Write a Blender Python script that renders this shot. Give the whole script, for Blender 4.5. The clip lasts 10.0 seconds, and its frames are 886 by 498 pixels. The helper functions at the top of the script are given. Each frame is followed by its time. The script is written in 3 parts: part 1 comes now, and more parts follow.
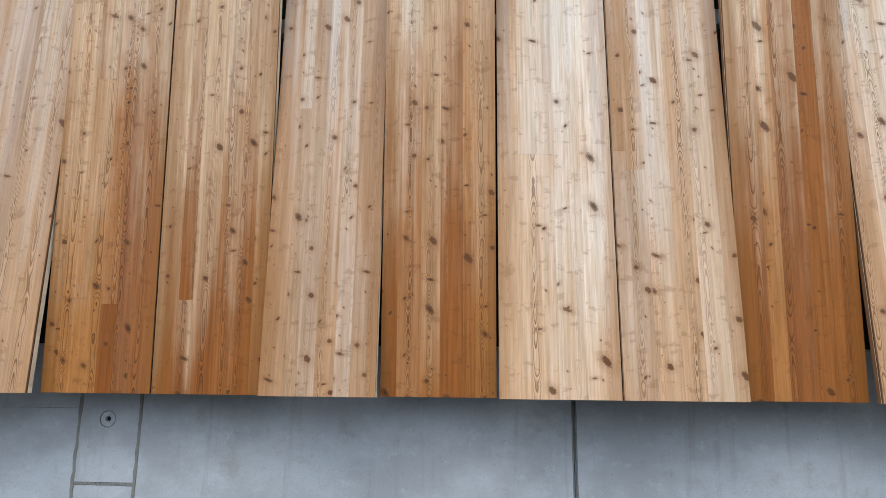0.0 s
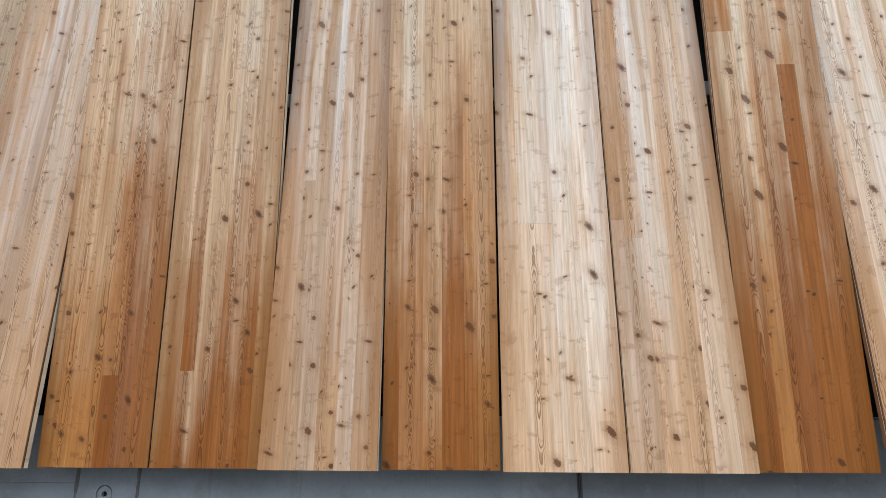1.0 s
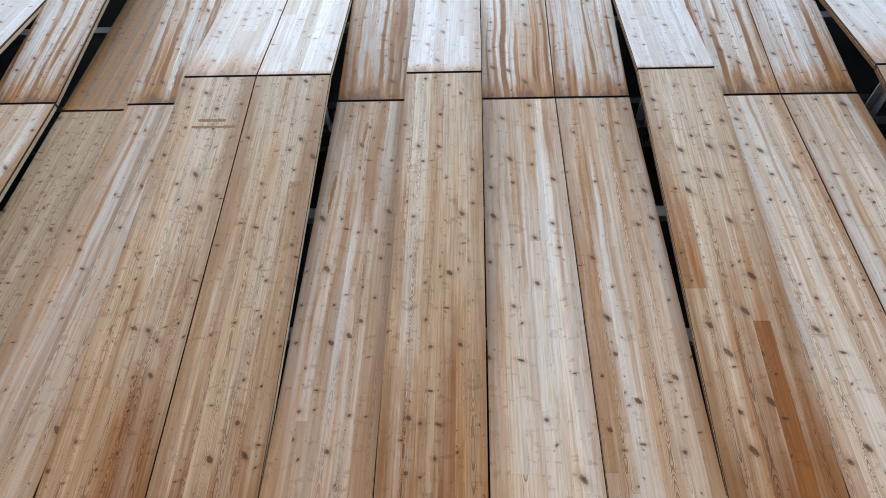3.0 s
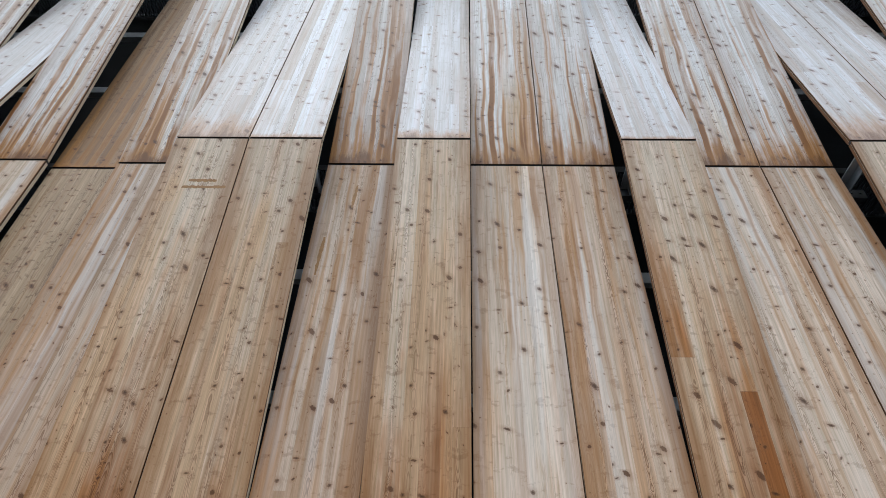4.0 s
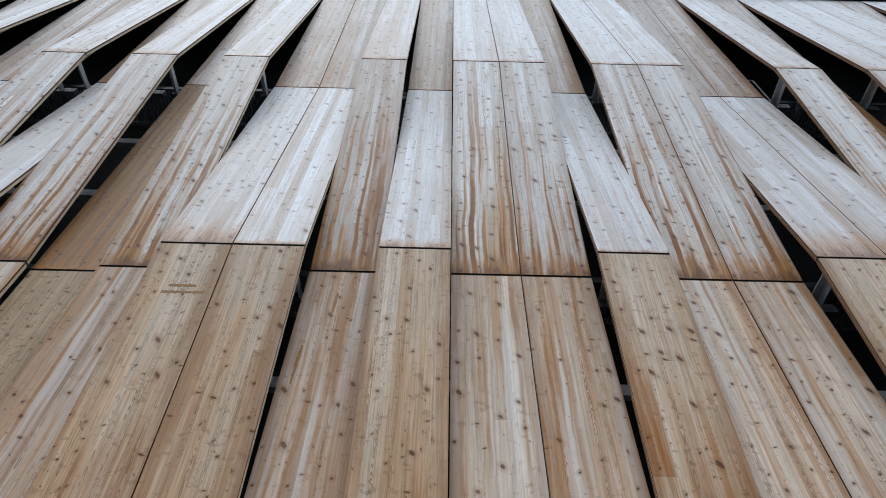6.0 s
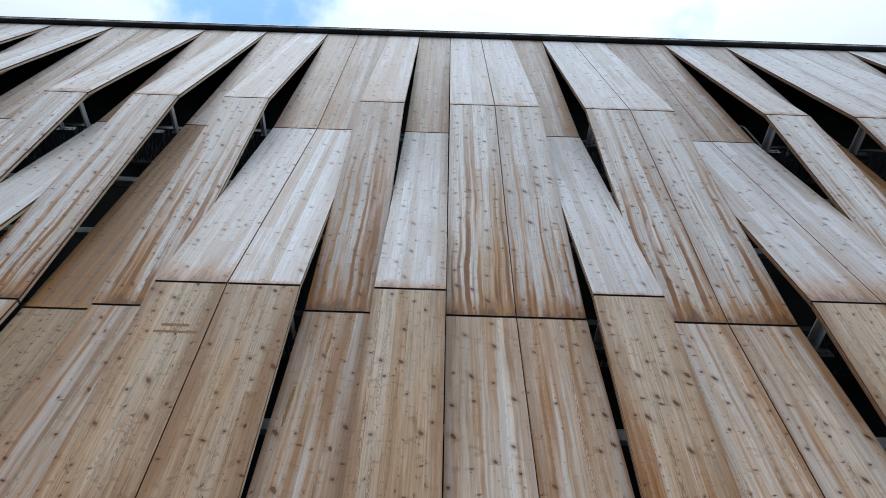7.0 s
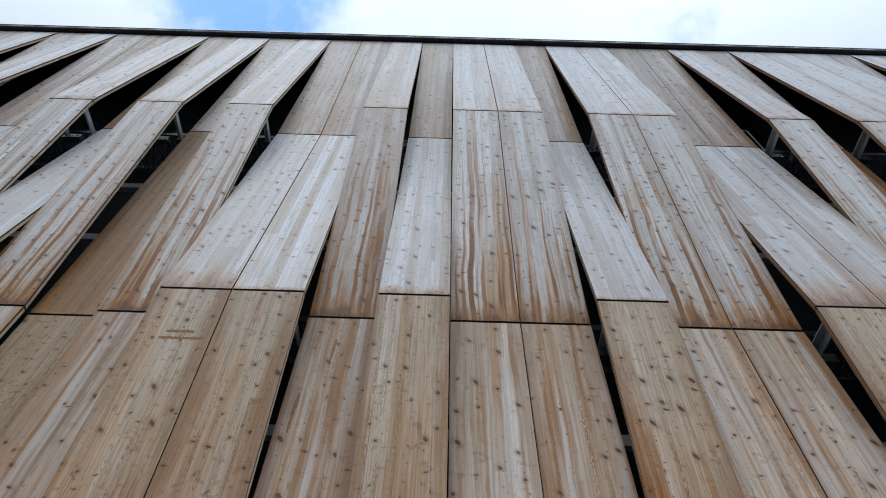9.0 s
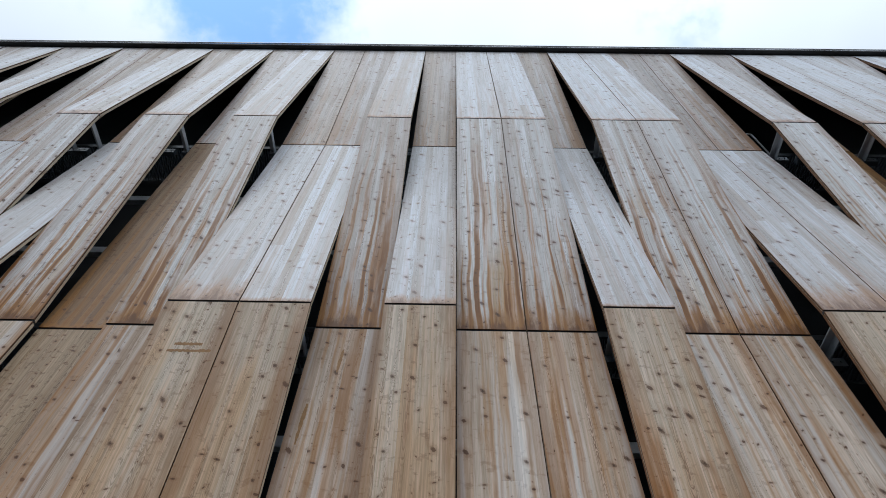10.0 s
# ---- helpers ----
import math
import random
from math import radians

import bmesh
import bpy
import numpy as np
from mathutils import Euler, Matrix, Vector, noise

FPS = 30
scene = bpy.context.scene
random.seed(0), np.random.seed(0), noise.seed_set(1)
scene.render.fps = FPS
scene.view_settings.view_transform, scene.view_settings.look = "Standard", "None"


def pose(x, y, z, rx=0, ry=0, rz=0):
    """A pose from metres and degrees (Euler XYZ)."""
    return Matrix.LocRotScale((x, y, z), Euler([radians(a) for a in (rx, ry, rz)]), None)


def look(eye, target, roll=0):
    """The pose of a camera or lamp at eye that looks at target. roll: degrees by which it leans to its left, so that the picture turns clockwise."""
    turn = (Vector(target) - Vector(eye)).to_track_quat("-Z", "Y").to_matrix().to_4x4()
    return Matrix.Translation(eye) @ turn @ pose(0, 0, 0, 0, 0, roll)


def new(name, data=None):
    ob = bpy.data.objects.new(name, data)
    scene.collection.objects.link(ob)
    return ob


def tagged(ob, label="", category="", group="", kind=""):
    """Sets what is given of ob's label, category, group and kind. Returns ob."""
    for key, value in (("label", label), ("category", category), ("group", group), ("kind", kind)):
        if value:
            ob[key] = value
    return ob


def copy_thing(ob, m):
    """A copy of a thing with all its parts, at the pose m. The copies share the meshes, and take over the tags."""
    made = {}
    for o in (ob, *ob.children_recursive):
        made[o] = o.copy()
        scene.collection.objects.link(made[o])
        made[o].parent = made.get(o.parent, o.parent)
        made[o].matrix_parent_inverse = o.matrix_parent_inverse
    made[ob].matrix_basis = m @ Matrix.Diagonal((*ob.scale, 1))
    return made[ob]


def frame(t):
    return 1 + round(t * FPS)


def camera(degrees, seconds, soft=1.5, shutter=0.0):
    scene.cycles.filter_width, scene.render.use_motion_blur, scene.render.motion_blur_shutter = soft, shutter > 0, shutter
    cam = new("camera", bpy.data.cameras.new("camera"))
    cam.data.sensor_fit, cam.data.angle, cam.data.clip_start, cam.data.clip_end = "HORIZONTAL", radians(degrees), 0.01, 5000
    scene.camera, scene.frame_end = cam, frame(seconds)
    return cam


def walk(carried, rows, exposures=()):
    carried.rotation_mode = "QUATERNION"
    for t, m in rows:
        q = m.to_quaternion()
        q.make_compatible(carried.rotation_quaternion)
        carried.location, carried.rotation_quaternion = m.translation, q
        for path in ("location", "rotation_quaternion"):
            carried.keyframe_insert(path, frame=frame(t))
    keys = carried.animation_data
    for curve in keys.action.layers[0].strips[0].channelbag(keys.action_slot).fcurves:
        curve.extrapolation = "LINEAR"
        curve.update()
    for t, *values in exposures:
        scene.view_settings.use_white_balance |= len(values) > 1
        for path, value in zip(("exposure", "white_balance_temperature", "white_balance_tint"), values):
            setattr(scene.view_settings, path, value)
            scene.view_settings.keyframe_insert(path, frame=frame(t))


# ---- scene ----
# Camera: eye (x, y, z), then yaw, pitch and roll in degrees.
cam = camera(71.07, 10.0, soft=0.55)
PATH = [
    (0.0, -0.1733, -0.2163, 1.5255, 3.479, 10.778, -0.549),
    (0.5, -0.1669, -0.2295, 1.5314, 3.591, 11.868, -0.563),
    (1.0, -0.1681, -0.2499, 1.5622, 3.728, 16.217, -0.186),
    (1.5, -0.1602, -0.2847, 1.5903, 4.228, 23.188, -0.490),
    (2.0, -0.1667, -0.3145, 1.6206, 4.156, 27.785, -1.321),
    (2.5, -0.1652, -0.3460, 1.6452, 3.840, 31.757, -1.142),
    (3.0, -0.1673, -0.3683, 1.6586, 3.365, 35.793, -1.693),
    (4.5, -0.1688, -0.3865, 1.6836, 1.379, 43.638, -1.688),
    (5.0, -0.1648, -0.3975, 1.6905, 0.894, 46.046, -1.608),
    (5.5, -0.1539, -0.4135, 1.6929, 0.547, 48.269, -1.393),
    (6.0, -0.1478, -0.4373, 1.6973, 0.201, 50.677, -1.479),
    (7.5, -0.1533, -0.4504, 1.7013, -0.464, 54.875, -1.497),
    (8.0, -0.1575, -0.4478, 1.7002, -0.300, 54.549, -1.553),
    (8.5, -0.1545, -0.4532, 1.6996, -0.027, 54.392, -1.812),
    (9.0, -0.1555, -0.4627, 1.6988, 0.141, 54.713, -1.765),
    (9.5, -0.1532, -0.4732, 1.7025, 0.667, 54.920, -1.790),
    (10.0, -0.1520, -0.4874, 1.7020, 1.104, 55.260, -1.759),
]
walk(cam, [(t, pose(x, y, z, 90 + pitch, 0, yaw) @ pose(0, 0, 0, 0, 0, -roll)) for t, x, y, z, yaw, pitch, roll in PATH],
     exposures=[(0.0, 0.04, 6700, 10), (1.0, 0.02, 6700, 10), (2.0, -0.14, 6600, 10), (3.0, -0.33, 6400, 10), (4.5, -0.58, 6650, 10), (6.0, -0.72, 6500, 10), (7.5, -0.98, 6450, 10), (9.0, -1.03, 6450, 10), (10.0, -0.99, 6450, 10)])

# ---------------------------------------------------------------- light: a bright sky of thin cloud
CLOUD = (20.5, 23.4, 26.8)            # sunlit cloud, in the sky texture's own units
SUN_EL, SUN_AZ = 58.0, 205.0          # the sun stands high behind the camera, veiled by cloud
world = bpy.data.worlds.new("overcast_sky")
scene.world = world
world.use_nodes = True
wt = world.node_tree
wt.nodes.clear()
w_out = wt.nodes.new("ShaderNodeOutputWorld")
w_bg = wt.nodes.new("ShaderNodeBackground")
w_sky = wt.nodes.new("ShaderNodeTexSky")
w_sky.sky_type = "NISHITA"
w_sky.sun_disc = False
w_sky.sun_elevation, w_sky.sun_rotation = radians(SUN_EL), radians(SUN_AZ)
w_co = wt.nodes.new("ShaderNodeTexCoord")


def w_math(op, a, b=0.0, kind="ShaderNodeMath", out=0):
    n = wt.nodes.new(kind)
    n.operation = op
    for s, v in zip(n.inputs, (a, b)):
        if isinstance(v, bpy.types.NodeSocket):
            wt.links.new(v, s)
        else:
            s.default_value = v
    return n.outputs[out]


def w_noise(scale, detail):
    n = wt.nodes.new("ShaderNodeTexNoise")
    n.inputs["Scale"].default_value, n.inputs["Detail"].default_value, n.inputs["Roughness"].default_value = scale, detail, 0.6
    wt.links.new(w_co.outputs["Generated"], n.inputs["Vector"])
    return n.outputs["Fac"]


w_dir = w_co.outputs["Generated"]
w_sep = wt.nodes.new("ShaderNodeSeparateXYZ")
wt.links.new(w_dir, w_sep.inputs[0])
# a rift in the cloud towards GAP_DIR, ragged by noise
GAP_DIR = (-0.256, 0.243, 0.936)
near = w_math("DOT_PRODUCT", w_dir, GAP_DIR, "ShaderNodeVectorMath", 1)
near = w_math("MULTIPLY", w_math("SUBTRACT", near, 0.978), 13.0)
cover = w_math("SUBTRACT", w_math("ADD", w_math("MULTIPLY", w_noise(4.5, 8.0), 1.25), 0.02), w_math("MAXIMUM", near, 0.0))
w_ramp = wt.nodes.new("ShaderNodeMapRange")
w_ramp.interpolation_type = "SMOOTHSTEP"
for k, v in (("From Min", 0.28), ("From Max", 0.60), ("To Min", 0.12), ("To Max", 1.0)):
    w_ramp.inputs[k].default_value = v
wt.links.new(cover, w_ramp.inputs["Value"])
# clouds are brighter overhead than near the horizon, as under any overcast
lift = w_math("ADD", w_math("MULTIPLY", w_math("POWER", w_math("MAXIMUM", w_sep.outputs[2], 0.0), 1.5), 1.3), 0.05)
lift = w_math("MULTIPLY", lift, w_math("ADD", w_math("MULTIPLY", w_noise(1.6, 4.0), 0.5), 0.78))
lift = w_math("MULTIPLY", lift, w_math("SUBTRACT", 1.0, w_math("MULTIPLY", w_sep.outputs[1], 1.0)))   # the sun is behind the camera
w_cloud = wt.nodes.new("ShaderNodeMix")
w_cloud.data_type, w_cloud.blend_type = "RGBA", "MULTIPLY"
w_cloud.inputs["Factor"].default_value = 1.0
w_cloud.inputs["A"].default_value = (CLOUD[0], CLOUD[1], CLOUD[2], 1)
wt.links.new(lift, w_cloud.inputs["B"])
w_blue = wt.nodes.new("ShaderNodeMix")
w_blue.data_type, w_blue.blend_type = "RGBA", "MULTIPLY"
w_blue.inputs["Factor"].default_value = 1.0
w_blue.inputs["B"].default_value = (3.4, 5.6, 7.4, 1)
wt.links.new(w_sky.outputs["Color"], w_blue.inputs["A"])
w_mul = wt.nodes.new("ShaderNodeMix")
w_mul.data_type = "RGBA"
wt.links.new(w_ramp.outputs["Result"], w_mul.inputs["Factor"])
wt.links.new(w_blue.outputs["Result"], w_mul.inputs["A"])
wt.links.new(w_cloud.outputs["Result"], w_mul.inputs["B"])
wt.links.new(w_mul.outputs["Result"], w_bg.inputs["Color"])
w_bg.inputs["Strength"].default_value = 0.1
wt.links.new(w_bg.outputs["Background"], w_out.inputs["Surface"])

sun = new("sun", bpy.data.lights.new("sun", "SUN"))
sun.data.energy, sun.data.angle, sun.data.color = 1.15, radians(30), (1.0, 0.94, 0.85)
az = radians(SUN_AZ)
sun_dir = Vector((math.sin(az) * math.cos(radians(SUN_EL)), math.cos(az) * math.cos(radians(SUN_EL)), math.sin(radians(SUN_EL))))
sun.matrix_world = look(sun_dir * 50, (0, 0, 0))


# ---------------------------------------------------------------- materials
class Nodes:
    """A small helper for writing node materials as arithmetic."""

    def __init__(self, name):
        self.mat = bpy.data.materials.new(name)
        self.mat.use_nodes = True
        self.t = self.mat.node_tree
        self.t.nodes.clear()
        self.out = self.t.nodes.new("ShaderNodeOutputMaterial")
        self.bsdf = self.t.nodes.new("ShaderNodeBsdfPrincipled")
        self.t.links.new(self.bsdf.outputs["BSDF"], self.out.inputs["Surface"])

    def put(self, socket, v):
        if isinstance(v, bpy.types.NodeSocket):
            self.t.links.new(v, socket)
        elif socket.type == "RGBA":
            socket.default_value = (*v[:3], 1.0) if not isinstance(v, (int, float)) else (v, v, v, 1.0)
        else:
            socket.default_value = v

    def m(self, op, a, b=0.0, c=0.0, clamp=False):
        n = self.t.nodes.new("ShaderNodeMath")
        n.operation, n.use_clamp = op, clamp
        for s, v in zip(n.inputs, (a, b, c)):
            self.put(s, v)
        return n.outputs[0]

    def add(self, a, b): return self.m("ADD", a, b)
    def sub(self, a, b): return self.m("SUBTRACT", a, b)
    def mul(self, a, b): return self.m("MULTIPLY", a, b)
    def div(self, a, b): return self.m("DIVIDE", a, b)

    def step(self, v, lo, hi, to0=0.0, to1=1.0):
        n = self.t.nodes.new("ShaderNodeMapRange")
        n.interpolation_type = "SMOOTHSTEP"
        for k, x in zip(("Value", "From Min", "From Max", "To Min", "To Max"), (v, lo, hi, to0, to1)):
            self.put(n.inputs[k], x)
        return n.outputs["Result"]

    def mix(self, f, a, b, blend="MIX"):
        n = self.t.nodes.new("ShaderNodeMix")
        n.data_type, n.blend_type, n.clamp_factor = "RGBA", blend, True
        self.put(n.inputs["Factor"], f)
        self.put(n.inputs["A"], a)
        self.put(n.inputs["B"], b)
        return n.outputs["Result"]

    def xyz(self, x, y, z):
        n = self.t.nodes.new("ShaderNodeCombineXYZ")
        for s, v in zip(n.inputs, (x, y, z)):
            self.put(s, v)
        return n.outputs[0]

    def split(self, v):
        n = self.t.nodes.new("ShaderNodeSeparateXYZ")
        self.put(n.inputs[0], v)
        return n.outputs[0], n.outputs[1], n.outputs[2]

    def noise(self, vec, scale=1.0, detail=2.0, rough=0.5):
        n = self.t.nodes.new("ShaderNodeTexNoise")
        self.put(n.inputs["Vector"], vec)
        n.inputs["Scale"].default_value = scale
        n.inputs["Detail"].default_value = detail
        n.inputs["Roughness"].default_value = rough
        return n.outputs["Fac"]

    def coord(self, which="Object"):
        return self.t.nodes.new("ShaderNodeTexCoord").outputs[which]

    def random(self):
        return self.t.nodes.new("ShaderNodeObjectInfo").outputs["Random"]

    def white(self, w):
        n = self.t.nodes.new("ShaderNodeTexWhiteNoise")
        n.noise_dimensions = "1D"
        self.put(n.inputs["W"], w)
        return self.split(n.outputs["Color"])

    def cells(self, w):
        """1D cells along w: the place of the nearest cell point and three random numbers of that cell."""
        n = self.t.nodes.new("ShaderNodeTexVoronoi")
        n.voronoi_dimensions = "1D"
        self.put(n.inputs["W"], w)
        n.inputs["Scale"].default_value = 1.0
        return n.outputs["W"], self.split(n.outputs["Color"])

    def finish(self, color, rough=0.6, metal=0.0, height=None, depth=0.001, spec=0.5):
        b = self.bsdf.inputs
        self.put(b["Base Color"], color)
        self.put(b["Roughness"], rough)
        self.put(b["Metallic"], metal)
        self.put(b["Specular IOR Level"], spec)
        if height is not None:
            n = self.t.nodes.new("ShaderNodeBump")
            n.inputs["Strength"].default_value = 0.6
            n.inputs["Distance"].default_value = depth
            self.put(n.inputs["Height"], height)
            self.put(b["Normal"], n.outputs["Normal"])
        return self.mat


def larch(name, tones, pale, bleach, streak=0.0, stain=0.0, grey=0.2, ring=(0.22, 0.10, 0.04), flame=(0.42, 0.19, 0.055), aged_shaded=None, spec=0.22, curl=0.0, power=1.0, busy=1.0, bands=1.8, rim=0.0, wash=0.0, knots=1.0, runs_from_top=False):
    """Knotty larch boards. tones: three board colours; pale: the weathered colour; bleach: its share at the foot of the panel and how it grows per metre;
    streak: tannin runs along the board; stain: height in metres of the brown water mark at the panel's foot; runs_from_top: the runs start at the panel's head and fade downwards; rim: brown water marks along the panel's side edges; wash: white runs down the panel."""
    g = Nodes(name)
    x, y, z = g.split(g.coord())
    info = g.t.nodes.new("ShaderNodeObjectInfo")
    rnd = info.outputs["Random"]
    tone, across, soak = g.split(info.outputs["Color"])        # a panel's own number, so that its boards weather alike; the board's place across it; how far water has soaked its foot
    px = g.add(x, g.mul(g.sub(across, 0.5), 0.5))
    pseed = g.mul(tone, 57.0)
    r1, r2, r3 = g.white(g.mul(rnd, 913.0))
    r4, r5, r6 = g.white(g.add(g.mul(rnd, 377.0), 5.3))
    zo = g.add(z, g.mul(rnd, 61.0))
    # knots: pins along the pith, round knots and cut-through spike knots
    drift = g.mul(g.sub(g.noise(g.xyz(0.0, g.mul(rnd, 23.0), g.mul(zo, 2.6)), 1.0, 3.0, 0.55), 0.5), 0.030)
    cx = g.add(g.mul(g.sub(r1, 0.5), 0.07), drift)
    pith = g.add(g.mul(g.sub(r2, 0.5), 0.05), drift)
    dark, heart, halo, push = 0.0, 0.0, 0.0, 0.0
    b_knot = g.noise(g.xyz(g.mul(x, 190.0), rnd, g.mul(zo, 190.0)), 1.0, 3.0)
    plenty = g.mul(g.add(0.35, g.mul(r5, 1.2)), knots)
    wob = g.mul(g.sub(g.noise(g.xyz(g.mul(x, 120.0), 0.0, g.mul(zo, 120.0)), 1.0, 3.0, 0.65), 0.5), 1.6)
    for spacing, rmin, rmax, spread, share, flat, seed in ((0.085, 0.0018, 0.0044, 0.034, 0.42, 1.0, 0.0), (0.25, 0.0065, 0.0185, 0.068, 0.62, 1.05, 7.7), (0.42, 0.0040, 0.0080, 0.06, 0.30, 2.4, 3.1)):
        w = g.div(g.add(zo, seed), spacing)
        cw, (a, b, c) = g.cells(w)
        dz = g.mul(g.sub(w, cw), spacing)
        dx = g.div(g.sub(g.sub(x, pith), g.mul(g.sub(a, 0.5), spread)), flat)
        dz = g.add(dz, g.mul(dx, g.mul(g.sub(b, 0.5), 1.6)))
        rad = g.add(rmin, g.mul(g.m("POWER", b, 2.0), rmax - rmin))
        dist = g.add(g.div(g.m("SQRT", g.add(g.mul(dx, dx), g.mul(dz, dz))), rad), wob)
        here = g.m("LESS_THAN", c, g.mul(plenty, share))
        core = g.add(0.55, g.mul(a, 0.45))
        dark = g.m("MAXIMUM", dark, g.mul(g.mul(here, core), g.step(dist, 1.3, 0.75)))
        heart = g.m("MAXIMUM", heart, g.mul(here, g.mul(g.m("LESS_THAN", a, 0.6), g.step(dist, 0.7, 0.2))))
        halo = g.m("MAXIMUM", halo, g.mul(here, g.step(dist, 3.6, 0.9)))
        push = g.add(push, g.mul(here, g.mul(rad, g.mul(g.step(dist, 5.0, 0.0), 0.9))))
    # growth rings cut along the log: long narrow flames over the pith, faint straight lines beside it
    wave = g.noise(g.xyz(g.mul(x, 9.0), g.mul(rnd, 9.0), g.mul(zo, 3.0)), 1.0, 3.0)
    tilt = g.add(g.mul(zo, g.add(0.022, g.mul(r6, 0.035))), g.mul(g.noise(g.xyz(0.0, g.mul(rnd, 31.0), g.mul(zo, 3.5)), 1.0, 3.0, 0.6), 0.034))
    deep = g.m("PINGPONG", tilt, 0.024)
    rx = g.add(g.sub(x, cx), g.mul(g.sub(wave, 0.5), 0.014))
    rings = g.add(g.m("SQRT", g.add(g.mul(rx, rx), g.mul(deep, deep))), push)
    fr = g.m("FRACT", g.div(rings, g.add(0.0032, g.mul(r3, 0.0022))))
    late = g.mul(g.step(fr, 0.40, 0.86), g.step(fr, 1.0, 0.94))
    figured = g.step(r2, 0.38, 0.62, 0.2, 1.0)
    late = g.mul(late, g.add(0.10, g.mul(g.mul(g.step(g.m("ABSOLUTE", rx), 0.024, 0.007), figured), g.add(0.45, g.mul(wave, 0.9)))))
    fibre = g.noise(g.xyz(g.mul(x, 420.0), g.mul(y, 60.0), g.mul(zo, 7.0)), 1.0, 3.0, 0.6)
    band = g.noise(g.xyz(g.mul(px, 17.0), pseed, g.mul(z, 0.55)), 1.0, 3.0, 0.55)
    cloudy = g.noise(g.xyz(g.mul(px, 5.0), pseed, g.mul(z, 1.7)), 1.0, 4.0, 0.6)
    # board colour
    col = g.mix(r4, tones[0], tones[1])
    col = g.mix(g.step(r5, 0.45, 0.95), col, tones[2])
    col = g.mix(g.mul(g.step(r6, 0.72, 0.9), grey), col, (0.30, 0.22, 0.18))
    weather = g.add(g.add(bleach[0], g.mul(g.m("POWER", g.m("MAXIMUM", z, 0.0), power), bleach[1])), g.add(g.mul(g.sub(band, 0.5), bands), g.add(g.mul(g.sub(cloudy, 0.5), 0.9), g.mul(g.sub(r3, 0.5), 0.6))))
    weather = g.step(g.add(weather, g.mul(g.sub(tone, 0.5), 0.4)), 0.0, 1.0)
    col = g.mix(g.mul(weather, 0.92), col, pale)
    # weathered tone growing with height; on blond boards it paints in the neighbours' shade
    if aged_shaded:
        col = g.mix(g.mul(g.step(g.add(g.sub(g.mul(z, 0.34), 0.18), g.add(g.add(g.mul(g.sub(cloudy, 0.5), 1.2), g.mul(g.sub(band, 0.5), 1.6)), g.mul(g.sub(r6, 0.5), 0.45))), 0.25, 1.25), aged_shaded[3]), col, aged_shaded[:3])
    lines = g.noise(g.xyz(g.mul(x, 110.0), g.mul(rnd, 13.0), g.mul(zo, 1.6)), 1.0, 3.0, 0.6)
    col = g.mix(g.step(lines, 0.50, 0.74, 0.0, 0.5 * busy), col, g.mix(0.5, col, ring))
    col = g.mix(g.step(fibre, 0.45, 0.75, 0.0, 0.5 * busy), col, g.mix(0.4, col, ring))
    thread = g.add(g.mul(g.noise(g.xyz(g.mul(x, 85.0), g.mul(rnd, 19.0), g.mul(zo, 2.4)), 1.0, 4.0, 0.65), 1.4 * busy), 1.0 - 0.66 * busy)
    board = g.add(0.86, g.mul(r4, 0.26))
    col = g.mix(1.0, col, g.xyz(g.mul(thread, board), g.mul(thread, g.m("POWER", board, 1.25)), g.mul(g.m("POWER", thread, 1.25), g.m("POWER", board, 1.5))), "MULTIPLY")
    col = g.mix(g.mul(late, g.sub(0.92, g.mul(weather, 0.38))), col, g.mix(0.85, col, tuple(c * 0.75 for c in ring)))
    blotch = g.noise(g.xyz(g.mul(x, 28.0), g.mul(rnd, 3.0), g.mul(zo, 3.2)), 1.0, 5.0, 0.7)
    col = g.mix(g.step(blotch, 0.54, 0.70, 0.0, 0.55), col, g.mix(0.55, col, flame))
    if curl:
        smear = g.noise(g.xyz(g.mul(x, 14.0), g.mul(rnd, 7.0), g.mul(zo, 24.0)), 1.0, 4.0, 0.65)
        col = g.mix(g.mul(g.step(smear, 0.57, 0.66), curl), col, g.mix(0.6, col, ring))
    # brown tone of the panel plus its neighbours' shade, multiplied into the colour
    brown_shade = g.mul(g.sub(1.0, info.outputs["Alpha"]), g.step(cloudy, 0.25, 0.65, 0.6, 1.2))
    col = g.mix(brown_shade, col, g.mix(1.0, col, (0.50, 0.40, 0.33), "MULTIPLY"))
    if wash:
        white = g.noise(g.xyz(g.mul(px, 10.0), g.add(pseed, 3.7), g.mul(z, 0.3)), 1.0, 4.0, 0.55)
        col = g.mix(g.mul(g.mul(g.step(white, 0.50, 0.62), g.step(z, 0.3, 2.6, 0.0, 1.0)), wash), col, (0.76, 0.75, 0.745))
    if streak:
        wander = g.mul(g.sub(g.noise(g.xyz(g.mul(px, 3.0), pseed, g.mul(z, 1.6)), 1.0, 3.0, 0.5), 0.5), 0.07)
        lane = g.add(px, wander)
        run = g.noise(g.xyz(g.mul(lane, 19.0), pseed, g.mul(z, 0.22)), 1.0, 2.0, 0.5)
        if not runs_from_top:
            run = g.add(run, g.step(z, 1.0, 0.0, 0.0, 0.06))
        part_way = g.noise(g.xyz(g.mul(lane, 9.0), g.add(pseed, 2.0), g.mul(z, 1.3)), 1.0, 3.0, 0.6)
        fade = g.mul(g.step(z, 0.6, 3.0, 0.2, 1.0) if runs_from_top else g.step(z, 3.1, 0.3, 0.15, 1.0), g.step(part_way, 0.32, 0.52, 0.25, 1.0))
